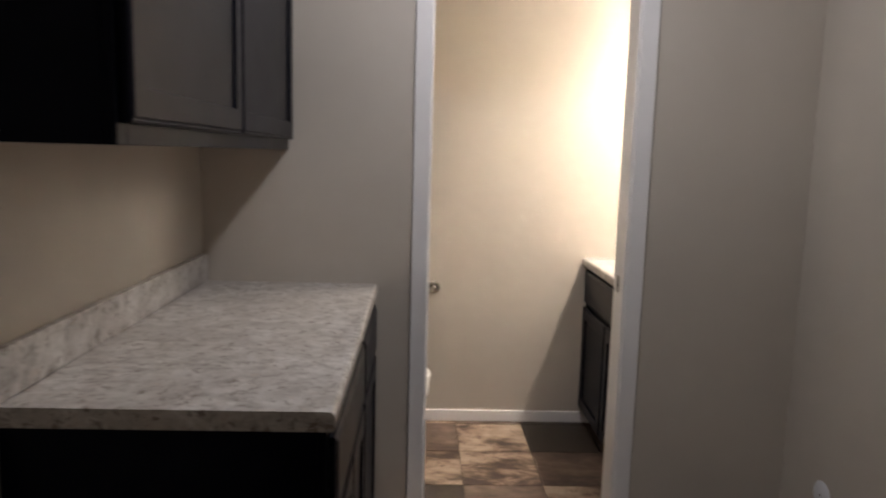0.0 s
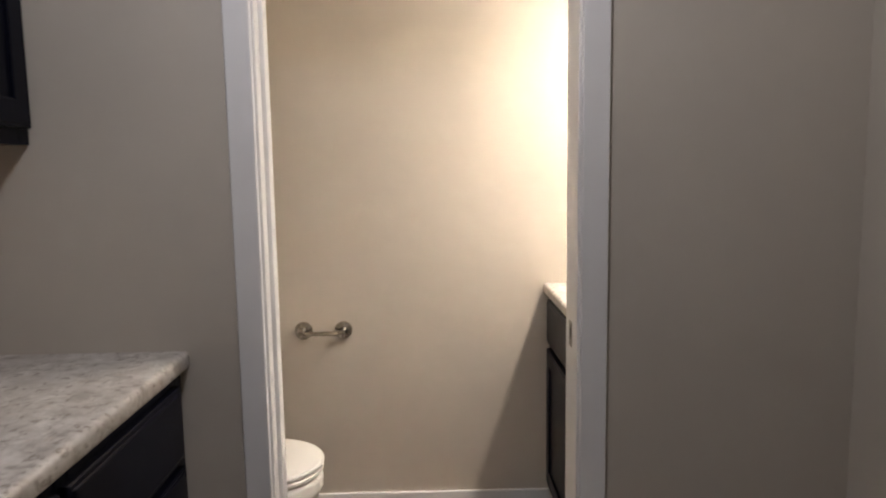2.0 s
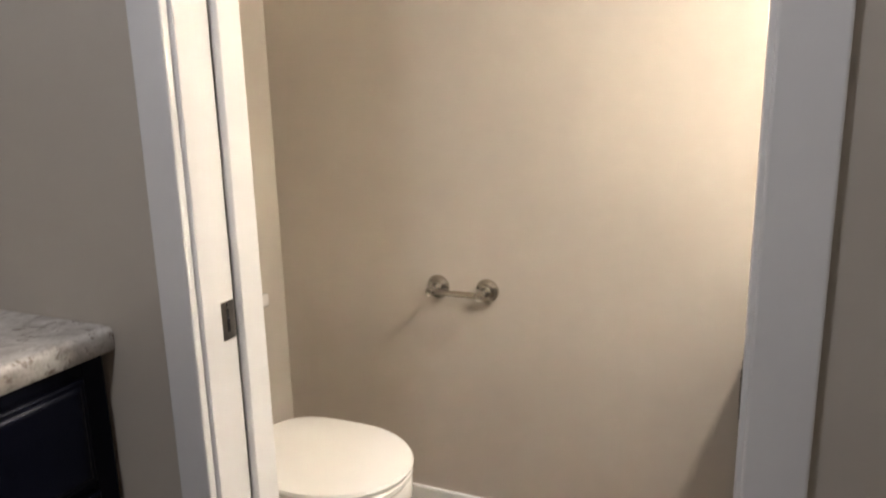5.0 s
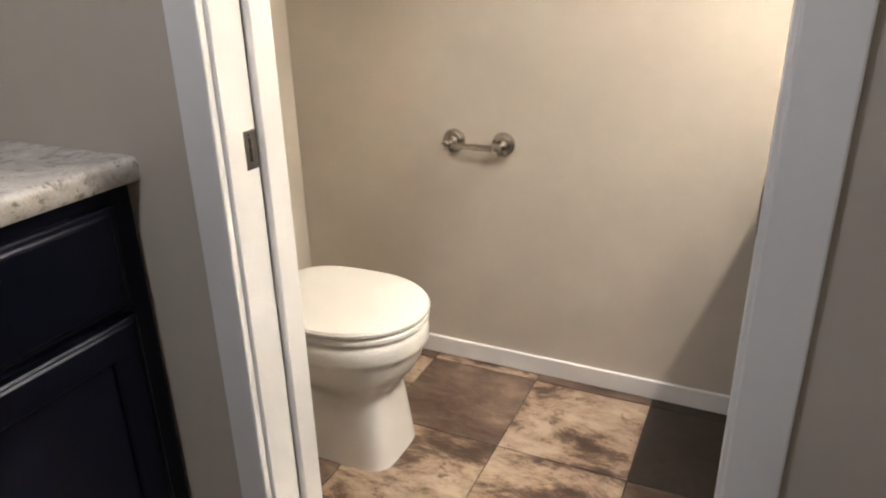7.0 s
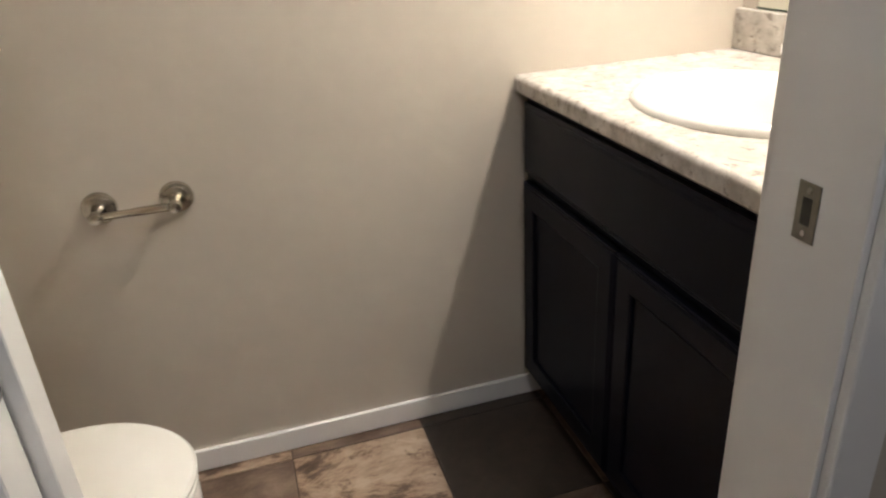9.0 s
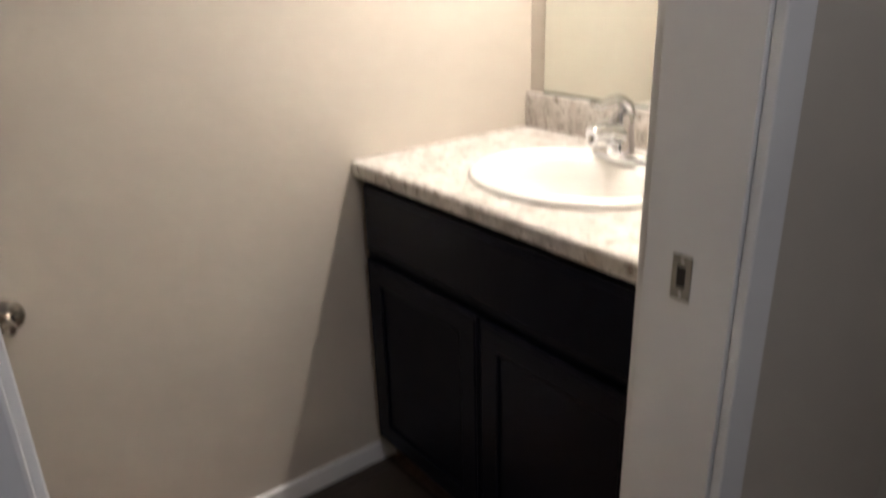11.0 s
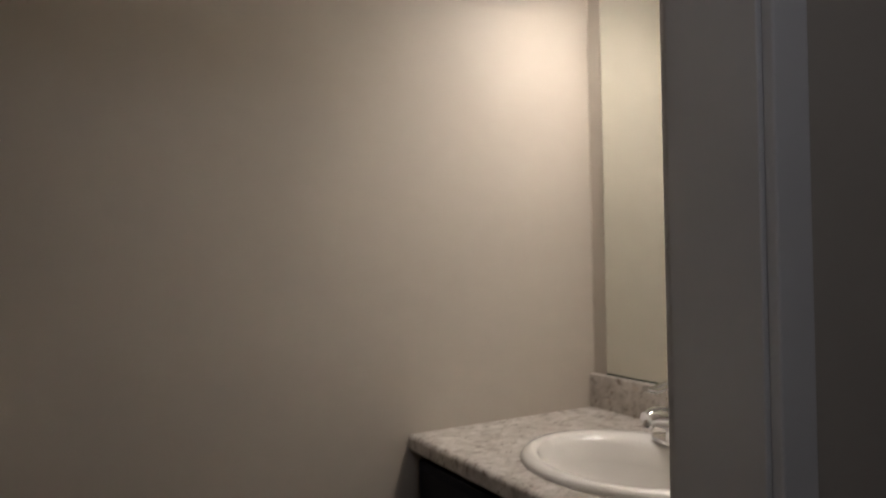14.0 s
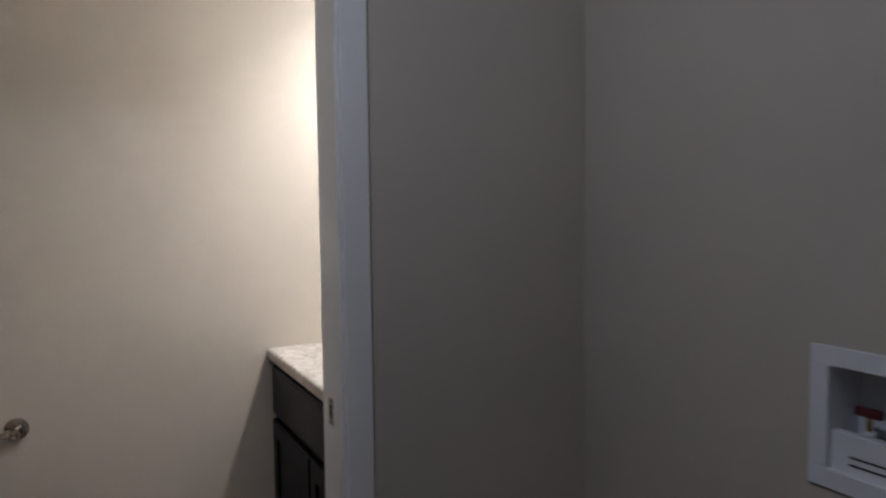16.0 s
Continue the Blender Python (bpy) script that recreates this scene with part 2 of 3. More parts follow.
WB = (-0.876, -0.618, 0.882, 1.128)    # washer box: y and z limits of its frame
bm = bmesh.new()
hy0, hy1, hz0, hz1 = WB[0] + 0.03, WB[1] - 0.03, WB[2] + 0.03, WB[3] - 0.03
box(bm, XR, XR + T, YB - T, hy0, 0, H)
box(bm, XR, XR + T, hy1, 0.0, 0, H)
box(bm, XR, XR + T, hy0, hy1, 0, hz0)
box(bm, XR, XR + T, hy0, hy1, hz1, H)
structure("wall_3", bm, M_WALL, "greige painted laundry wall with washer box", "wall")
structure("wall_4", mesh_box(XL, XR, YB - T, YB, 0, H), M_WALL, "plain greige painted laundry wall", "wall")
structure("wall_5", mesh_box(BL - T, BR + T, D, D + T, 0, H), M_WALL, "greige painted bathroom wall with paper holder", "wall")
structure("wall_6", mesh_box(BL - T, BL, WT, D, 0, H), M_WALL, "greige painted bathroom wall behind the toilet", "wall")
structure("wall_7", mesh_box(BR, BR + T, WT, D, 0, H), M_WALL, "greige painted bathroom wall with mirror", "wall")
structure("ceiling_1", mesh_box(XL - T, XR + T, YB - T, 0, H, H + 0.1), M_CEIL, "white painted laundry ceiling", "ceiling")
structure("ceiling_2", mesh_box(BL - T, BR + T, 0, D + T, H, H + 0.1), M_CEIL, "white painted bathroom ceiling", "ceiling")

# ---- door lining, casings, baseboards ----
bm = bmesh.new()
box(bm, JL - 0.016, JL, 0.0005, 0.038, 0, JH, 0.0012)
box(bm, JL - 0.016, JL, 0.0845, WT - 0.0005, 0, JH, 0.0012)
box(bm, JR, JR + 0.016, 0.0005, WT - 0.0005, 0, JH, 0.0012)
box(bm, JL, JR, 0.0005, WT - 0.0005, JH, JH + 0.016, 0.0012)
structure("door_jamb", bm, M_TRIM, "white painted split jamb of a pocket door", "door frame")


def casing(bm, x0, x1, y0, y1, z0, z1):
    box(bm, x0, x1, y0, y1, z0, z1, 0.003, 2)


for k, (ya, yb) in enumerate(((-0.015, -0.0003), (WT + 0.0003, WT + 0.015))):
    bm = bmesh.new()
    casing(bm, 0.0, JL - 0.006, ya, yb, 0, JH + 0.006)
    casing(bm, JR + 0.006, JR + 0.066, ya, yb, 0, JH + 0.006)
    casing(bm, 0.0, JR + 0.066, ya, yb, JH + 0.0065, JH + 0.066)
    structure("door_trim_%d" % (k + 1), bm, M_TRIM, "flat white painted door casing", "trim")


def board(name, x0, x1, y0, y1, h):
    structure(name, mesh_box(x0, x1, y0, y1, 0.0045, h, 0.0025, 2), M_TRIM, "flat white painted baseboard", "baseboard")


board("baseboard_1", BL + 0.013, 0.93, D - 0.0125, D - 0.0003, 0.063)
board("baseboard_2", BL + 0.0003, BL + 0.0125, WT + 0.016, D - 0.0003, 0.063)
board("baseboard_3", BL + 0.013, -0.001, WT + 0.0003, WT + 0.0125, 0.063)
board("baseboard_4", JR + 0.067, XR - 0.013, -0.0125, -0.0003, 0.098)
board("baseboard_5", XR - 0.0125, XR - 0.0003, YB + 0.013, -0.0003, 0.098)
board("baseboard_6", XL + 0.0003, XL + 0.0125, YB + 0.013, -1.262, 0.098)
board("baseboard_7", XL + 0.0003, XR - 0.0003, YB + 0.0003, YB + 0.0125, 0.098)
board("baseboard_8", -0.09, -0.001, -0.0125, -0.0003, 0.098)

# ---- pocket door, pushed back into the wall ----
door = thing("pocket_door", "white pocket door slid back into the wall", "door")
part("slab", mesh_box(-0.645, 0.051, 0.0415, 0.081, 0.012, JH - 0.004, 0.0015), M_DOOR, door)
plate = part("edge_pull", mesh_box(0.051, 0.0525, 0.0418, 0.0790, 0.893, 0.953, 0.0006), M_PLATE, door, "satin metal edge pull plate")
part("slot", mesh_box(0.0525, 0.0529, 0.0605, 0.0655, 0.905, 0.941), M_HOLE, plate)
part("pull_tab", mesh_box(0.0525, 0.0538, 0.0615, 0.0648, 0.921, 0.927, 0.0004), M_CHROME, plate)
part("screw", moved(lathe([(0.0001, 0.0006), (0.0028, 0.0004), (0.003, 0)], 10), pose(0.0525, 0.063, 0.9475, 0, 90, 0)), M_CHROME, plate)

strike = thing("strike_plate", "satin steel strike plate on the white jamb", "strike plate")
part("plate", mesh_box(JR - 0.0014, JR, 0.055, 0.083, 0.890, 0.950, 0.0005), M_PLATE, strike)
part("bolt_hole", mesh_box(JR - 0.0018, JR - 0.0014, 0.063, 0.075, 0.907, 0.935), M_HOLE, strike)
for z in (0.898, 0.942):
    part("screw", moved(lathe([(0.0001, 0.0007), (0.003, 0.0005), (0.0034, 0)], 10), pose(JR - 0.0014, 0.069, z, 0, -90, 0)), M_CHROME, strike)


# ---- cabinets ----
def shaker(w, h, t=0.019, frame=0.055, drop=0.007):
    """A door or drawer front in the xz plane, face to -y, lower left corner at 0: eased frame, recessed panel."""
    bm = bmesh.new()
    out = [(0, 0), (w, 0), (w, h), (0, h)]
    inn = [(frame, frame), (w - frame, frame), (w - frame, h - frame), (frame, h - frame)]
    e, g = 0.004, 0.004

    def inset(loop, d):
        sx = ((1, 1), (-1, 1), (-1, -1), (1, -1))
        return [(x + d * s[0], z + d * s[1]) for (x, z), s in zip(loop, sx)]
    loops = [(out, 0), (out, -t + e), (inset(out, e), -t + 0.0012), (inset(out, e + 0.003), -t + 0.0030), (inset(out, e + 0.007), -t),
             (inn, -t), (inset(inn, g), -t + 0.002), (inset(inn, g + 0.001), -t + drop)]
    rows = [[bm.verts.new((x, y, z)) for x, z in loop] for loop, y in loops]
    for a, b in zip(rows, rows[1:]):
        for i in range(4):
            bm.faces.new((a[i], a[(i + 1) % 4], b[(i + 1) % 4], b[i]))
    bm.faces.new(rows[-1])
    bm.faces.new(rows[0][::-1])
    bmesh.ops.recalc_face_normals(bm, faces=bm.faces)
    return bm


def slab_front(w, h, t=0.019):
    """A drawer front with a stepped, eased edge."""
    bm = bmesh.new()
    out = [(0, 0), (w, 0), (w, h), (0, h)]
    sg = ((1, 1), (-1, 1), (-1, -1), (1, -1))
    steps = ((0, 0), (0, -t + 0.007), (0.003, -t + 0.0045), (0.009, -t + 0.0035), (0.0125, -t + 0.001), (0.016, -t))
    rows = [[bm.verts.new((x + d * s[0], y, z + d * s[1])) for (x, z), s in zip(out, sg)] for d, y in steps]
    for a, b in zip(rows, rows[1:]):
        for i in range(4):
            bm.faces.new((a[i], a[(i + 1) % 4], b[(i + 1) % 4], b[i]))
    bm.faces.new(rows[-1])
    bm.faces.new(rows[0][::-1])
    bmesh.ops.recalc_face_normals(bm, faces=bm.faces)
    return bm


def face_x(x, y, z, sign):
    """Pose that turns a front built in the xz plane so that it faces +x (sign 1) or -x (sign -1)."""
    return pose(x, y, z, 0, 0, 90 if sign > 0 else -90)


def cabinet(name, label, y0, y1, xb, xf, z0, z1, sign, drawer, kick, doors, group, under=None):
    """A framed cabinet between y0 and y1, back at xb, face at xf. drawer: height of the drawer row, or 0."""
    cab = thing(name, label, "cabinet", group)
    lo, hi = min(xb, xf), max(xb, xf)
    base = z0 + kick
    t = 0.018
    sx = (lo, hi - t) if sign > 0 else (lo + t, hi)
    bx = (lo, lo + 0.006) if sign > 0 else (hi - 0.006, hi)
    for ya, yb in ((y0, y0 + t), (y1 - t, y1)):
        part("side_panel", mesh_box(*sx, ya, yb, base, z1, 0.0008), M_ESP, cab)
    tx = sx if sign > 0 else (hi - 0.09, hi - 0.0065)
    part("top_panel", mesh_box(*tx, y0 + t, y1 - t, z1 - t, z1 - 0.0005), M_ESP, cab)
    part("back_panel", mesh_box(*bx, y0 + t, y1 - t, base + t, z1 - t), M_ESP, cab)
    part("bottom_panel", mesh_box(lo if sign > 0 else lo + t, hi - t if sign > 0 else hi, y0 + t, y1 - t, base + 0.001, base + t), under or M_ESP, cab, "natural wood underside" if under else "")
    # face frame
    fx = (hi - t, hi) if sign > 0 else (lo, lo + t)
    fw = 0.038
    fb = bmesh.new()
    box(fb, *fx, y0, y0 + fw, base, z1, 0.001)
    box(fb, *fx, y1 - fw, y1, base, z1, 0.001)
    box(fb, *fx, y0 + fw, y1 - fw, z1 - fw, z1, 0.001)
    box(fb, *fx, y0 + fw, y1 - fw, base, base + fw, 0.001)
    if drawer:
        box(fb, *fx, y0 + fw, y1 - fw, z1 - drawer - 0.035, z1 - drawer, 0.001)
    part("face_frame", fb, M_ESP, cab)
    if kick:
        kx = hi - 0.075 if sign > 0 else lo + 0.055
        kb = mesh_box(lo, kx, y0 + 0.002, y1 - 0.002, z0, base) if sign > 0 else mesh_box(kx, hi, y0 + 0.002, y1 - 0.002, z0, base)
        part("toe_kick", kb, M_ESP, cab)
    return cab


XF = -0.134       # face of the laundry base cabinets
CTR = 0.914
for y0, y1 in ((-1.222, -0.552), (-0.551, -0.012)):
    cab = cabinet("base_cabinet", "espresso-stained wooden base cabinet under the laminate counter", y0, y1, XL + 0.002, XF, 0.0, CTR - 0.038, 1, 0.175, 0.10, 2, "laundry base cabinets")
    far = y1 > -0.1
    a, b = y0 + 0.012, y1 - (0.045 if far else 0.012)
    part("drawer_front", moved(slab_front(b - a, 0.165), face_x(XF + 0.0005, a, 0.686, 1)), M_ESP, cab)
    if far:
        part("door", moved(shaker(b - a, 0.545), face_x(XF + 0.0005, a, 0.125, 1)), M_ESP, cab)
    else:
        w = (b - a - 0.004) / 2
        for k in range(2):
            part("door", moved(shaker(w, 0.545), face_x(XF + 0.0005, a + k * (w + 0.004), 0.125, 1)), M_ESP, cab)


def counter_top(name, label, x_back, x_front, y0, y1, z1, splash_h, sign):
    """Post-formed laminate top with rolled front edge and a backsplash."""
    top = thing(name, label, "countertop")
    t = 0.038
    prof = []
    r = 0.012
    for k in range(7):
        a = math.pi / 2 * k / 6
        prof.append((r - r * math.sin(a), -r + r * math.cos(a)))
    pts = [(abs(x_back - x_front), 0)] + prof + [(0.0, -t + 0.006), (0.004, -t), (abs(x_back - x_front), -t)]
    loops = []
    for y in (y0, y1):
        loops.append([(x_front - sign * px, y, z1 + pz) for px, pz in pts])
    part("slab", rings(loops), M_LAM, top, smooth=True)
    x0, x1 = (x_back, x_back + 0.019) if sign > 0 else (x_back - 0.019, x_back)
    part("backsplash", mesh_box(x0, x1, y0, y1, z1 + 0.0005, z1 + splash_h, 0.004, 3), M_LAM, top, smooth=True)
    return top


counter_top("counter_top", "grey granite-look laminate counter with rolled front edge", XL + 0.0005, -0.116, -1.246, -0.0005, CTR, 0.098, 1)

# upper cabinet
UZ0, UZ1, UX = 1.378, 2.14, -0.43
cab = cabinet("wall_cabinet", "espresso-stained two-door wall cabinet hung on the wall", -1.375, -0.002, XL + 0.002, UX, UZ0, UZ1, 1, 0, 0, 2, "", M_RAW)
for a, b in ((-1.362, -0.694), (-0.690, -0.018)):
    part("door", moved(shaker(b - a, UZ1 - 0.012 - (UZ0 + 0.034)), face_x(UX + 0.0005, a, UZ0 + 0.034, 1)), M_ESP, cab)

# vanity
VZ, VX = 0.872, 0.882
van = cabinet("vanity_cabinet", "espresso-stained two-door bathroom vanity cabinet", WT + 0.018, D - 0.016, BR - 0.002, VX, 0.0, VZ - 0.038, -1, 0.19, 0.085, 2, "")
va, vb = WT + 0.035, D - 0.032
part("false_drawer_front", moved(slab_front(vb - va, 0.165), face_x(VX - 0.0005, vb, 0.652, -1)), M_ESP, van)
vw = (vb - va - 0.004) / 2
for k in range(2):
    part("door", moved(shaker(vw, 0.525), face_x(VX - 0.0005, vb - k * (vw + 0.004), 0.105, -1)), M_ESP, van)

# ---- vanity top with a hole for the sink ----
SX, SY, SA, SB = 1.128, 0.5875, 0.205, 0.241      # sink centre and rim half sizes across and along


def ellipse(cx, cy, a, b, z, n=48):
    return [(cx + a * math.cos(6.283185 * i / n), cy + b * math.sin(6.283185 * i / n), z) for i in range(n)]


def vanity_slab():
    """Slab with rolled front edge and an oval cut-out."""
    n = 48
    x0, x1, y0, y1, z1, t = 0.858, BR - 0.0005, WT + 0.0005, D - 0.0005, VZ, 0.038
    bm = bmesh.new()
    xi = x0 + 0.012
    hole_t = [bm.verts.new(p) for p in ellipse(SX, SY, SA - 0.02, SB - 0.02, z1, n)]
    hole_b = [bm.verts.new((p.co.x, p.co.y, z1 - t)) for p in hole_t]
    rim = []
    for i in range(n):
        c, s = math.cos(6.283185 * i / n), math.sin(6.283185 * i / n)
        k = min((x1 - SX) / c if c > 1e-6 else (xi - SX) / c if c < -1e-6 else 9, (y1 - SY) / s if s > 1e-6 else (y0 - SY) / s if s < -1e-6 else 9)
        rim.append((SX + k * c, SY + k * s))
    for cx, cy in ((xi, y0), (xi, y1), (x1, y0), (x1, y1)):
        j = min(range(n), key=lambda i: (rim[i][0] - cx) ** 2 + (rim[i][1] - cy) ** 2)
        rim[j] = (cx, cy)
    top = [bm.verts.new((x, y, z1)) for x, y in rim]
    bot = [bm.verts.new((x, y, z1 - t)) for x, y in rim]
    for i in range(n):
        j = (i + 1) % n
        bm.faces.new((top[i], top[j], hole_t[j], hole_t[i]))
        bm.faces.new((bot[j], bot[i], hole_b[i], hole_b[j]))
        bm.faces.new((hole_t[i], hole_t[j], hole_b[j], hole_b[i]))
    r = 0.012
    prof = [(xi, z1)] + [(x0 + r - r * math.sin(math.pi / 2 * k / 6), z1 - r + r * math.cos(math.pi / 2 * k / 6)) for k in range(1, 7)]
    prof += [(x0, z1 - t + 0.005), (x0 + 0.004, z1 - t), (xi, z1 - t)]
    rows = [[bm.verts.new((x, y, z)) for x, z in prof] for y in (y0, y1)]
    for i in range(len(prof) - 1):
        bm.faces.new((rows[0][i], rows[0][i + 1], rows[1][i + 1], rows[1][i]))
    bm.faces.new(rows[0])
    bm.faces.new(rows[1][::-1])
    bmesh.ops.recalc_face_normals(bm, faces=bm.faces)
    return bm


vt = thing("vanity_counter", "pale granite-look laminate vanity top with backsplash", "countertop")
part("slab", vanity_slab(), M_LAM, vt)
part("backsplash", mesh_box(BR - 0.0195, BR - 0.0005, WT + 0.0005, D - 0.0005, VZ + 0.0005, VZ + 0.094, 0.004, 3), M_LAM, vt, smooth=True)

sink = thing("sink", "white oval drop-in china sink set in the vanity top", "sink")
z = VZ
loops = [ellipse(SX, SY, SA, SB, z + 0.001), ellipse(SX, SY, SA - 0.001, SB - 0.001, z + 0.008), ellipse(SX, SY, SA - 0.007, SB - 0.007, z + 0.0145),
         ellipse(SX, SY, SA - 0.022, SB - 0.022, z + 0.0165), ellipse(SX - 0.012, SY, SA - 0.048, SB - 0.040, z + 0.012), ellipse(SX - 0.018, SY, SA - 0.060, SB - 0.052, z - 0.004),
         ellipse(SX - 0.018, SY, SA - 0.068, SB - 0.062, z - 0.04), ellipse(SX - 0.015, SY, SA - 0.085, SB - 0.085, z - 0.09),
         ellipse(SX - 0.01, SY, SA - 0.12, SB - 0.13, z - 0.125), ellipse(SX, SY, 0.03, 0.03, z - 0.138), ellipse(SX, SY, 0.021, 0.021, z - 0.140)]
part("basin", rings(loops, False, True), M_CHINA, sink, smooth=True)
part("drain", moved(lathe([(0.0001, 0.003), (0.017, 0.0025), (0.0205, 0.001), (0.021, 0)], 24), pose(SX, SY, z - 0.1398)), M_CHROME, sink, "chrome drain", smooth=True)

# ---- faucet ----
FX, FY, FZ = 1.278, 0.5875, VZ + 0.0155
fau = thing("faucet", "chrome single-lever bathroom faucet on the sink rim", "faucet")
bm = rings([[(FX + 0.027 * s * math.cos(a), FY + 0.078 * s * math.sin(a), FZ + h) for a in [6.283185 * i / 40 for i in range(40)]]
            for s, h in ((1.0, 0.0), (1.0, 0.006), (0.96, 0.011), (0.86, 0.014))])
part("base_plate", bm, M_CHROME, fau, smooth=True)
part("body", moved(lathe([(0.031, 0.010), (0.029, 0.035), (0.026, 0.070), (0.0265, 0.088), (0.022, 0.099), (0.001, 0.103)], 28), pose(FX, FY, FZ)), M_CHROME, fau, smooth=True)
part("spout", tube([(FX, FY, FZ + 0.050), (FX - 0.03, FY, FZ + 0.059), (FX - 0.055, FY, FZ + 0.067), (FX - 0.080, FY, FZ + 0.070), (FX - 0.098, FY, FZ + 0.066)],
                   [0.026, 0.025, 0.0225, 0.0195, 0.0165], 18), M_CHROME, fau, smooth=True)
part("aerator", moved(lathe([(0.0095, -0.012), (0.0112, -0.009), (0.0112, 0.006), (0.009, 0.008)], 20), pose(FX - 0.090, FY, FZ + 0.056, 0, 20, 0)), M_CHROME, fau, smooth=True)
part("lever", tube([(FX + 0.016, FY, FZ + 0.092), (FX + 0.006, FY, FZ + 0.118), (FX - 0.018, FY, FZ + 0.131), (FX - 0.045, FY, FZ + 0.129), (FX - 0.075, FY, FZ + 0.124), (FX - 0.098, FY, FZ + 0.131)],
                   [0.021, 0.020, 0.016, 0.0135, 0.0125, 0.009], 16, 0.7), M_CHROME, fau, smooth=True)
part("lift_rod", moved(lathe([(0.0025, 0.0), (0.0025, 0.05), (0.0055, 0.054), (0.0055, 0.062), (0.001, 0.065)], 12), pose(FX + 0.03, FY, FZ + 0.01)), M_CHROME, fau, smooth=True)

# ---- mirror ----
MY0, MY1, MZ0, MZ1 = 0.19, 0.987, 0.971, 2.05
mir = thing("mirror", "large frameless wall mirror standing on the backsplash", "mirror")
part("glass", mesh_box(BR - 0.007, BR - 0.0065, MY0 + 0.001, MY1 - 0.001, MZ0 + 0.001, MZ1 - 0.001), M_MIRROR, mir)
part("backing", mesh_box(BR - 0.0064, BR - 0.0005, MY0, MY1, MZ0 - 0.004, MZ1), M_EDGE, mir, "dark mirror edge")
for y in (0.42, 0.895):
    part("clip", mesh_box(BR - 0.010, BR - 0.0005, y - 0.008, y + 0.008, MZ1 - 0.007, MZ1 + 0.011, 0.002), M_CLIP, mir, "clear plastic mirror clip")

# ---- vanity light ----
vl = thing("vanity_light", "nickel vanity light bar with two lit frosted glass shades", "wall lamp")
part("back_plate", mesh_box(BR - 0.022, BR - 0.0005, 0.27, 0.905, 2.15, 2.26, 0.006, 2), M_NICKEL, vl)
for vy in VAN_Y:
    part("arm", tube([(BR - 0.02, vy, 2.205), (BR - 0.06, vy, 2.217), (VAN_X + 0.03, vy, 2.232), (VAN_X + 0.008, vy, 2.226), (VAN_X, vy, 2.205), (VAN_X, vy, 2.19)], 0.009, 12), M_NICKEL, vl, smooth=True)
    part("socket", moved(lathe([(0.022, 0.0), (0.024, 0.03), (0.018, 0.045), (0.002, 0.047)], 20), pose(VAN_X, vy, VAN_Z + 0.112)), M_NICKEL, vl, smooth=True)
    prof = [(0.068, 0.0), (0.066, 0.02), (0.060, 0.055), (0.050, 0.085), (0.034, 0.108), (0.022, 0.114)]
    inner = [(r - 0.004, h) for r, h in reversed(prof)]
    part("shade", moved(lathe(prof + inner, 36, False, False), pose(VAN_X, vy, VAN_Z)), M_SHADE, vl, "lit frosted glass bell shade", smooth=True)

# ---- laundry ceiling light ----
cl = thing("ceiling_light", "flush white glass dome ceiling light switched on", "ceiling lamp")
part("base", moved(lathe([(0.14, 0.0), (0.14, -0.02), (0.13, -0.028), (0.02, -0.028)], 40), pose(*CEIL)), M_TRIM, cl, smooth=True)
part("dome", moved(lathe([(0.125, -0.0285), (0.12, -0.045), (0.10, -0.063), (0.065, -0.085), (0.025, -0.093), (0.001, -0.094)], 40), pose(*CEIL)), M_DOME, cl, "lit frosted dome", smooth=True)

# ---- paper holder ----
tp = thing("toilet_paper_holder", "brushed nickel paper holder without a roll on the wall", "toilet paper holder")
PZ = 0.708
for x in (-0.047, 0.102):
    part("post", moved(lathe([(0.0335, 0.0), (0.0340, 0.004), (0.0315, 0.0085), (0.0265, 0.0100), (0.0250, 0.0125), (0.0150, 0.0155), (0.0115, 0.023), (0.0105, 0.043), (0.0125, 0.051), (0.0130, 0.064), (0.0105, 0.073), (0.001, 0.075)], 30),
                       pose(x, D - 0.0003, PZ, 90, 0, 0)), M_NICKEL, tp, smooth=True)
part("roller", moved(lathe([(0.0050, 0.0), (0.0078, 0.004), (0.0078, 0.060), (0.0090, 0.062), (0.0090, 0.126), (0.0050, 0.130)], 20), pose(-0.0375, D - 0.060, PZ, 0, 90, 0)), M_NICKEL, tp, smooth=True)

# ---- toilet ----
TY = 0.545
toi = thing("toilet", "white two-piece toilet with its lid closed", "toilet")


def egg(x_back, x_front, w, z, n=48, sq=2.0, y0=TY):
    """An elongated outline: blunt at the back, rounder to the front."""
    cx = x_front - min(w * 1.18, (x_front - x_back) * 0.62)
    pts = []
    for i in range(n):
        a = 6.283185 * i / n
        c, s = math.cos(a), math.sin(a)
        if c >= 0:
            pts.append((cx + (x_front - cx) * abs(c) ** (2 / sq), y0 + w * math.copysign(abs(s) ** (2 / sq), s), z))
        else:
            k = 3.4
            pts.append((cx - (cx - x_back) * abs(c) ** (2 / k), y0 + w * math.copysign(abs(s) ** (2 / k), s), z))
    return pts


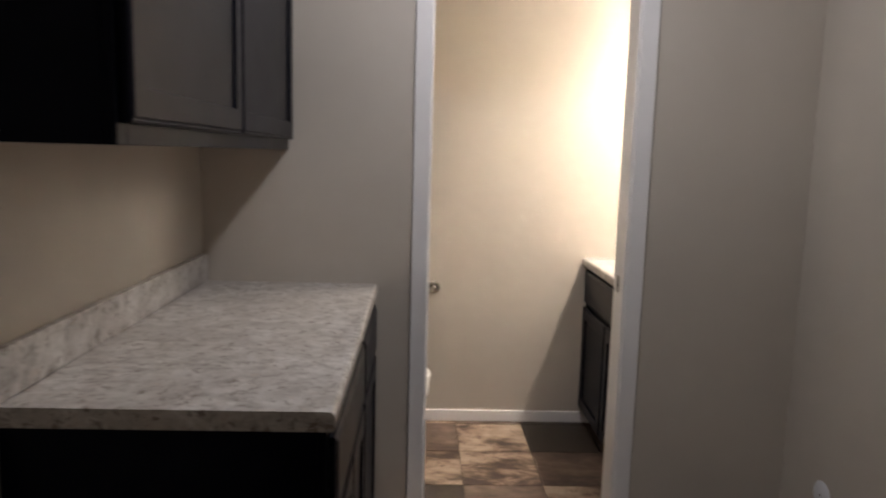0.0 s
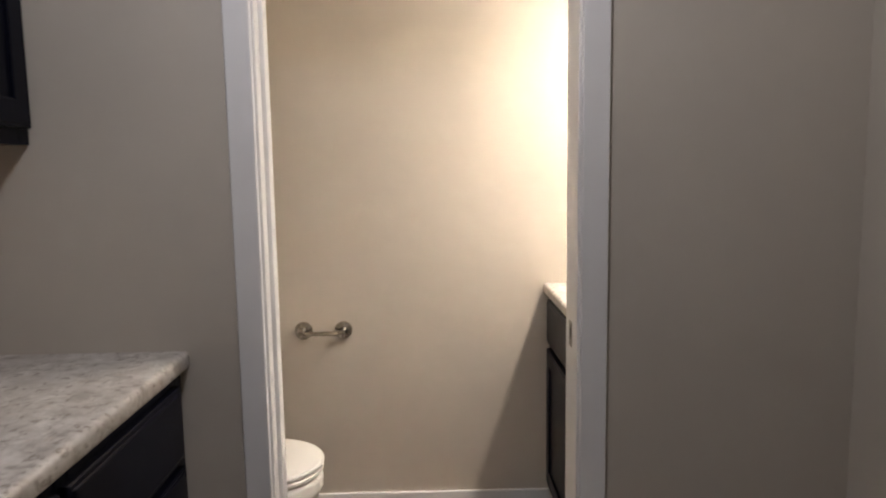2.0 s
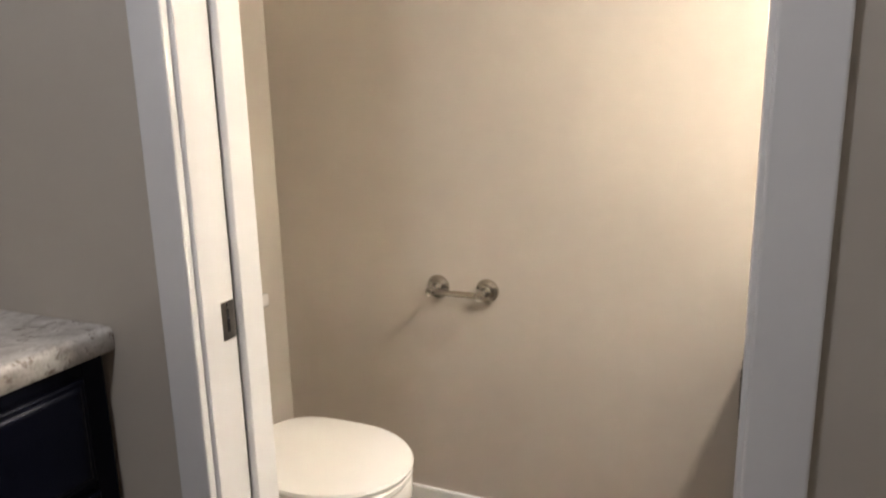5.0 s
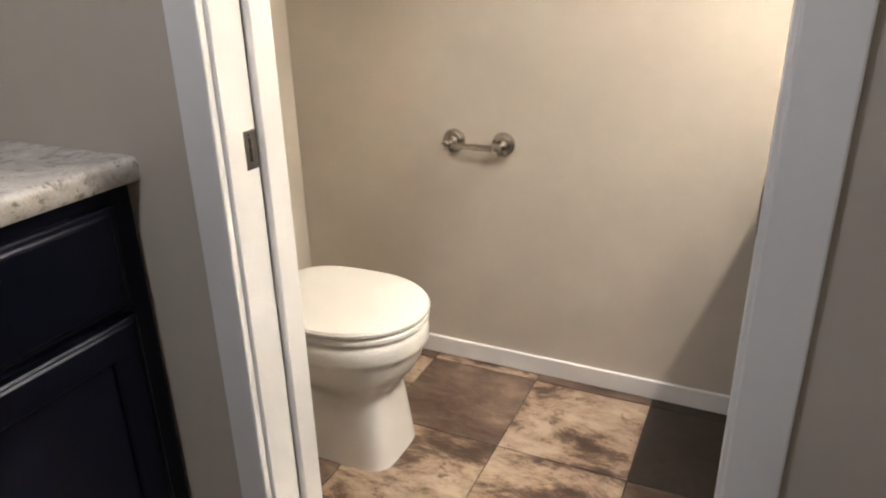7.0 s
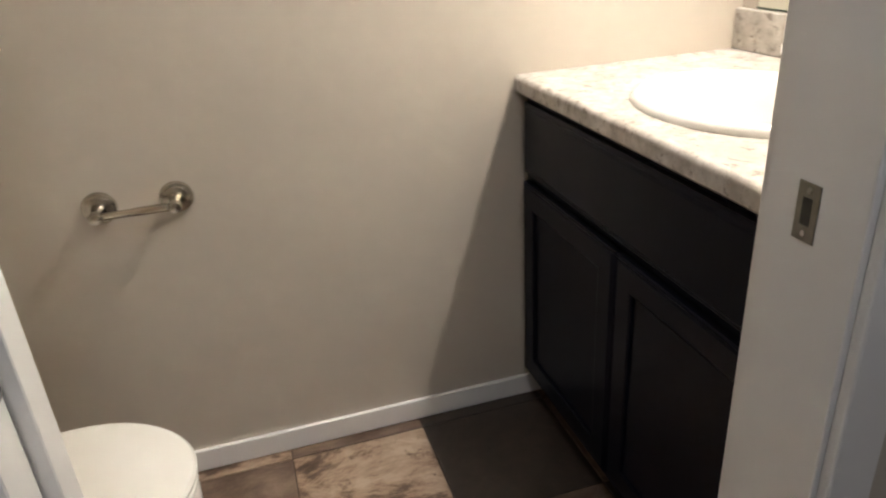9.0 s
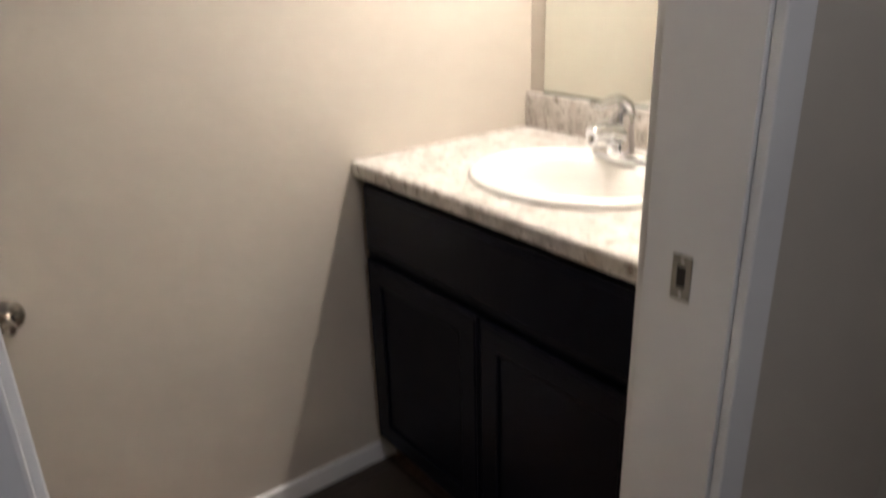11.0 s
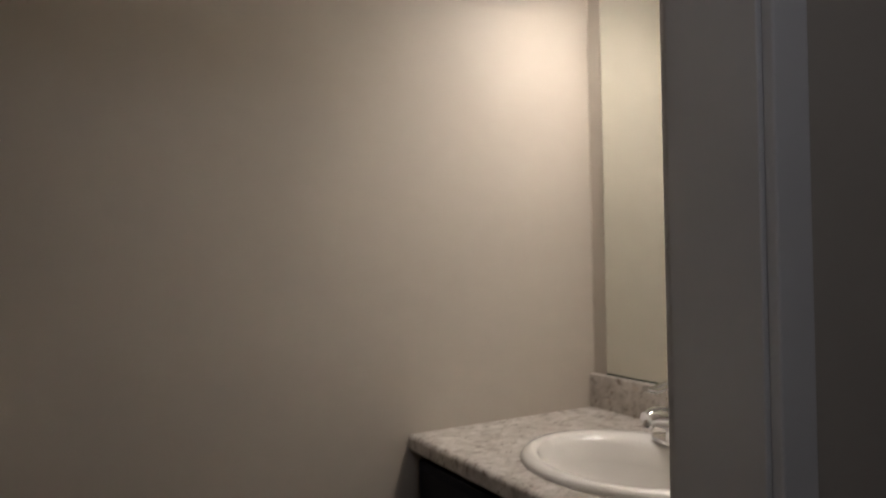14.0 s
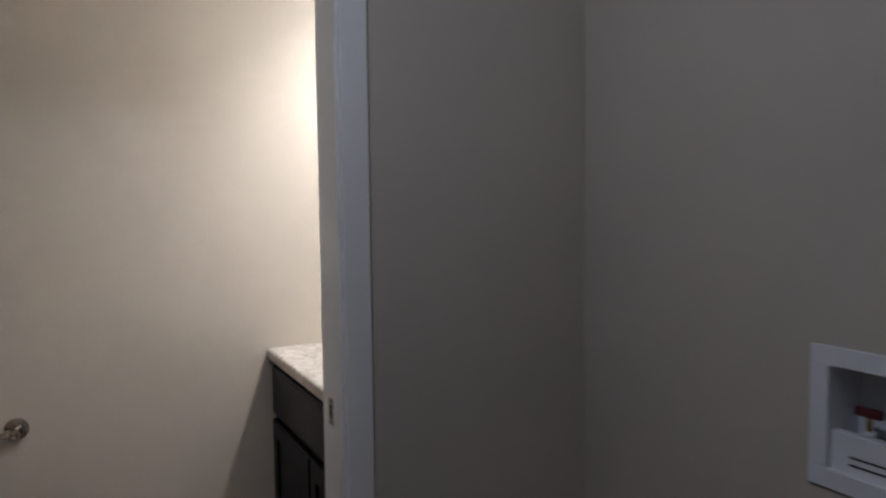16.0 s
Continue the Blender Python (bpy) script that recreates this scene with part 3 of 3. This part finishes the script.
body = rings([egg(-0.47, 0.021, 0.108, 0.0, sq=4.2), egg(-0.47, 0.020, 0.107, 0.015, sq=4.2), egg(-0.465, 0.011, 0.102, 0.09, sq=4.0), egg(-0.46, 0.003, 0.099, 0.165, sq=3.6),
              egg(-0.46, 0.002, 0.100, 0.190, sq=3.2), egg(-0.46, 0.007, 0.105, 0.208, sq=2.9),
              egg(-0.46, 0.018, 0.116, 0.224, sq=2.6), egg(-0.455, 0.034, 0.131, 0.241, sq=2.3), egg(-0.45, 0.051, 0.145, 0.260, sq=2.15), egg(-0.447, 0.064, 0.155, 0.282, sq=2.05),
              egg(-0.445, 0.072, 0.161, 0.304, sq=2.0), egg(-0.444, 0.076, 0.164, 0.318, sq=2.0), egg(-0.442, 0.083, 0.170, 0.326, sq=2.0), egg(-0.44, 0.086, 0.173, 0.336, sq=2.0), egg(-0.44, 0.086, 0.173, 0.360, sq=2.0), egg(-0.44, 0.083, 0.170, 0.373, sq=2.0), egg(-0.44, 0.074, 0.162, 0.3805, sq=2.0)])
part("bowl", body, M_CHINA, toi, smooth=True)
part("seat", rings([egg(-0.335, 0.080, 0.164, 0.3825), egg(-0.336, 0.088, 0.171, 0.387), egg(-0.336, 0.088, 0.171, 0.396), egg(-0.335, 0.082, 0.166, 0.401)]), M_SEAT, toi, "white plastic seat", smooth=True)
part("lid", rings([egg(-0.338, 0.082, 0.166, 0.4035), egg(-0.340, 0.090, 0.173, 0.407), egg(-0.340, 0.091, 0.174, 0.414), egg(-0.339, 0.086, 0.169, 0.4205), egg(-0.330, 0.06, 0.145, 0.4245), egg(-0.28, 0.0, 0.09, 0.4262)]),
     M_SEAT, toi, "closed white plastic lid", smooth=True)
for y in (TY - 0.075, TY + 0.075):
    part("hinge", mesh_box(-0.372, -0.335, y - 0.02, y + 0.02, 0.381, 0.415, 0.006, 2), M_SEAT, toi)
part("tank", rings([[(x, y, zz) for x, y in ((-0.572, TY - w), (-0.455 + f, TY - w), (-0.437 + f, TY - w + 0.02), (-0.437 + f, TY + w - 0.02), (-0.455 + f, TY + w), (-0.572, TY + w))]
                     for w, f, zz in ((0.185, -0.02, 0.382), (0.195, -0.012, 0.42), (0.208, 0.0, 0.66), (0.208, 0.0, 0.690))]), M_CHINA, toi)
part("tank_lid", mesh_box(-0.578, -0.426, TY - 0.220, TY + 0.220, 0.6905, 0.728, 0.008, 3), M_CHINA, toi, smooth=True)
part("flush_lever", tube([(-0.437, TY - 0.15, 0.645), (-0.418, TY - 0.15, 0.645), (-0.404, TY - 0.12, 0.642), (-0.403, TY - 0.08, 0.636)], [0.009, 0.007, 0.006, 0.0075], 12), M_CHROME, toi, "chrome flush lever", smooth=True)
for y in (TY - 0.085, TY + 0.085):
    part("bolt_cap", moved(lathe([(0.012, 0.0), (0.011, 0.010), (0.006, 0.016), (0.001, 0.017)], 16), pose(-0.25, y + math.copysign(0.028, y - TY), 0.0055)), M_SEAT, toi, smooth=True)

# ---- washer outlet box and round cover in the laundry wall ----
wb = thing("washer_outlet_box", "white plastic washing machine outlet box set in the wall", "outlet box")
y0, y1, z0, z1 = WB
f = 0.034
bm = bmesh.new()
box(bm, XR - 0.006, XR - 0.0005, y0, y1, z0, z0 + f, 0.0015)
box(bm, XR - 0.006, XR - 0.0005, y0, y1, z1 - f, z1, 0.0015)
box(bm, XR - 0.006, XR - 0.0005, y0, y0 + f, z0 + f, z1 - f, 0.0015)
box(bm, XR - 0.006, XR - 0.0005, y1 - f, y1, z0 + f, z1 - f, 0.0015)
part("face_frame", bm, M_PLASTIC, wb)

bm = bmesh.new()
x0, x1 = XR - 0.0004, XR + 0.085
a0, a1, c0, c1 = y0 + 0.0305, y1 - 0.0305, z0 + 0.0305, z1 - 0.0305
t = 0.0025
box(bm, x1, x1 + t, a0, a1, c0, c1)
box(bm, x0, x1, a0, a0 + t, c0, c1)
box(bm, x0, x1, a1 - t, a1, c0, c1)
box(bm, x0, x1, a0 + t, a1 - t, c0, c0 + t)
box(bm, x0, x1, a0 + t, a1 - t, c1 - t, c1)
part("tray", bm, M_PLASTIC, wb)
for y, m in ((-0.695, M_RED), (-0.79, M_BLUE)):
    v = part("valve", moved(lathe([(0.011, 0.0), (0.011, 0.03), (0.014, 0.032), (0.014, 0.05), (0.010, 0.055), (0.010, 0.07)], 20), pose(XR + 0.045, y, c0 + t)), M_PLASTIC, wb, "pale hose valve", smooth=True)
    part("handle", moved(mesh_box(-0.007, 0.007, -0.024, 0.024, 0.0, 0.016, 0.004, 2), pose(XR + 0.040, y, c0 + 0.096)), m, v, "coloured valve handle", smooth=True)
    part("stem", moved(lathe([(0.005, 0), (0.005, 0.03)], 12), pose(XR + 0.042, y, c0 + 0.072)), M_BRASS, v, smooth=True)
pz = c0 + t + 0.066
panel = part("lower_panel", mesh_box(XR + 0.008, XR + 0.0105, a0 + t, a1 - t, c0 + t, pz, 0.0008), M_PLASTIC, wb, "slotted white lower panel")
part("ledge", mesh_box(XR + 0.0105, XR + 0.028, a0 + t, a1 - t, pz - 0.003, pz, 0.0008), M_PLASTIC, wb)
for zz in (0.016, 0.029):
    part("slot", mesh_box(XR + 0.0074, XR + 0.0079, a0 + 0.035, a1 - 0.035, c0 + zz, c0 + zz + 0.0035), M_HOLE, panel)
part("drain_cap", moved(lathe([(0.026, 0.0), (0.026, 0.008), (0.020, 0.011), (0.001, 0.011)], 24), pose(XR + 0.045, -0.742, c0 + t)), M_PLASTIC, wb, smooth=True)

cov = thing("round_cover_plate", "round white plastic cover plate low on the wall", "cover plate")
part("plate", moved(lathe([(0.047, 0.0), (0.047, 0.003), (0.043, 0.006), (0.012, 0.0075), (0.001, 0.0075)], 36), pose(XR - 0.0003, -0.26, 0.270, 0, -90, 0)), M_PLASTIC, cov, smooth=True)
part("screw", moved(lathe([(0.0045, 0.0), (0.004, 0.0012), (0.001, 0.0015)], 14), pose(XR - 0.0078, -0.26, 0.270, 0, -90, 0)), M_PLATE, cov, smooth=True)

# ---- floor and tiles ----
floor = structure("floor", mesh_box(XL - T, BR + T, YB - T, D + T, -0.12, 0.0015), M_GROUT, "slate-look tiled floor with dark grout joints", "floor")
PITCH, TX, TYO = 0.337, 0.233, 0.997
tone = {"L": M_LIGHT, "B": M_BROWN, "D": M_DARK}
cache = {}


def tile(x0, x1, y0, y1, m):
    """One floor tile with eased edges, its mesh shared by tiles of the same size and tone."""
    g = 0.0016
    key = (round(x1 - x0, 3), round(y1 - y0, 3), m.name)
    if key not in cache:
        w, d = (x1 - x0) / 2 - g, (y1 - y0) / 2 - g
        b = rings([[(-w, -d, 0), (w, -d, 0), (w, d, 0), (-w, d, 0)], [(-w, -d, 0.0022), (w, -d, 0.0022), (w, d, 0.0022), (-w, d, 0.0022)],
                   [(-w + 0.0012, -d + 0.0012, 0.003), (w - 0.0012, -d + 0.0012, 0.003), (w - 0.0012, d - 0.0012, 0.003), (-w + 0.0012, d - 0.0012, 0.003)]], False, True)
        me = bpy.data.meshes.new("tile")
        b.to_mesh(me)
        b.free()
        me.materials.append(m)
        cache[key] = me
    ob = new("tile", cache[key])
    ob.location = ((x0 + x1) / 2, (y0 + y1) / 2, 0.0014)
    ob.parent = floor


# tones of the bathroom rows, far row first, from the toilet wall to the vanity wall
BATH = ("BLBDL", "LBLDB", "BLLBD", "LDBLL")
rng = random.Random(4)
ix = [TX + PITCH * k for k in range(-4, 6)]
for j in range(0, 16):
    ya, yb = TYO - PITCH * j, TYO - PITCH * (j - 1)
    for i, xa in enumerate(ix[:-1]):
        xb = ix[i + 1]
        for lo, hi, left, right in ((WT + 0.0005, D, BL, BR), (YB, -0.0005, XL, XR), (-0.0005, WT + 0.0005, JL, JR)):
            c0, c1, d0, d1 = max(xa, left), min(xb, right), max(ya, lo), min(yb, hi)
            if c1 - c0 < 0.012 or d1 - d0 < 0.012:
                continue
            k = i - 2
            if j < len(BATH) and 0 <= k < len(BATH[j]):
                code = BATH[j][k]
            else:
                code = rng.choice("LLBBD")
            tile(c0, c1, d0, d1, tone[code])
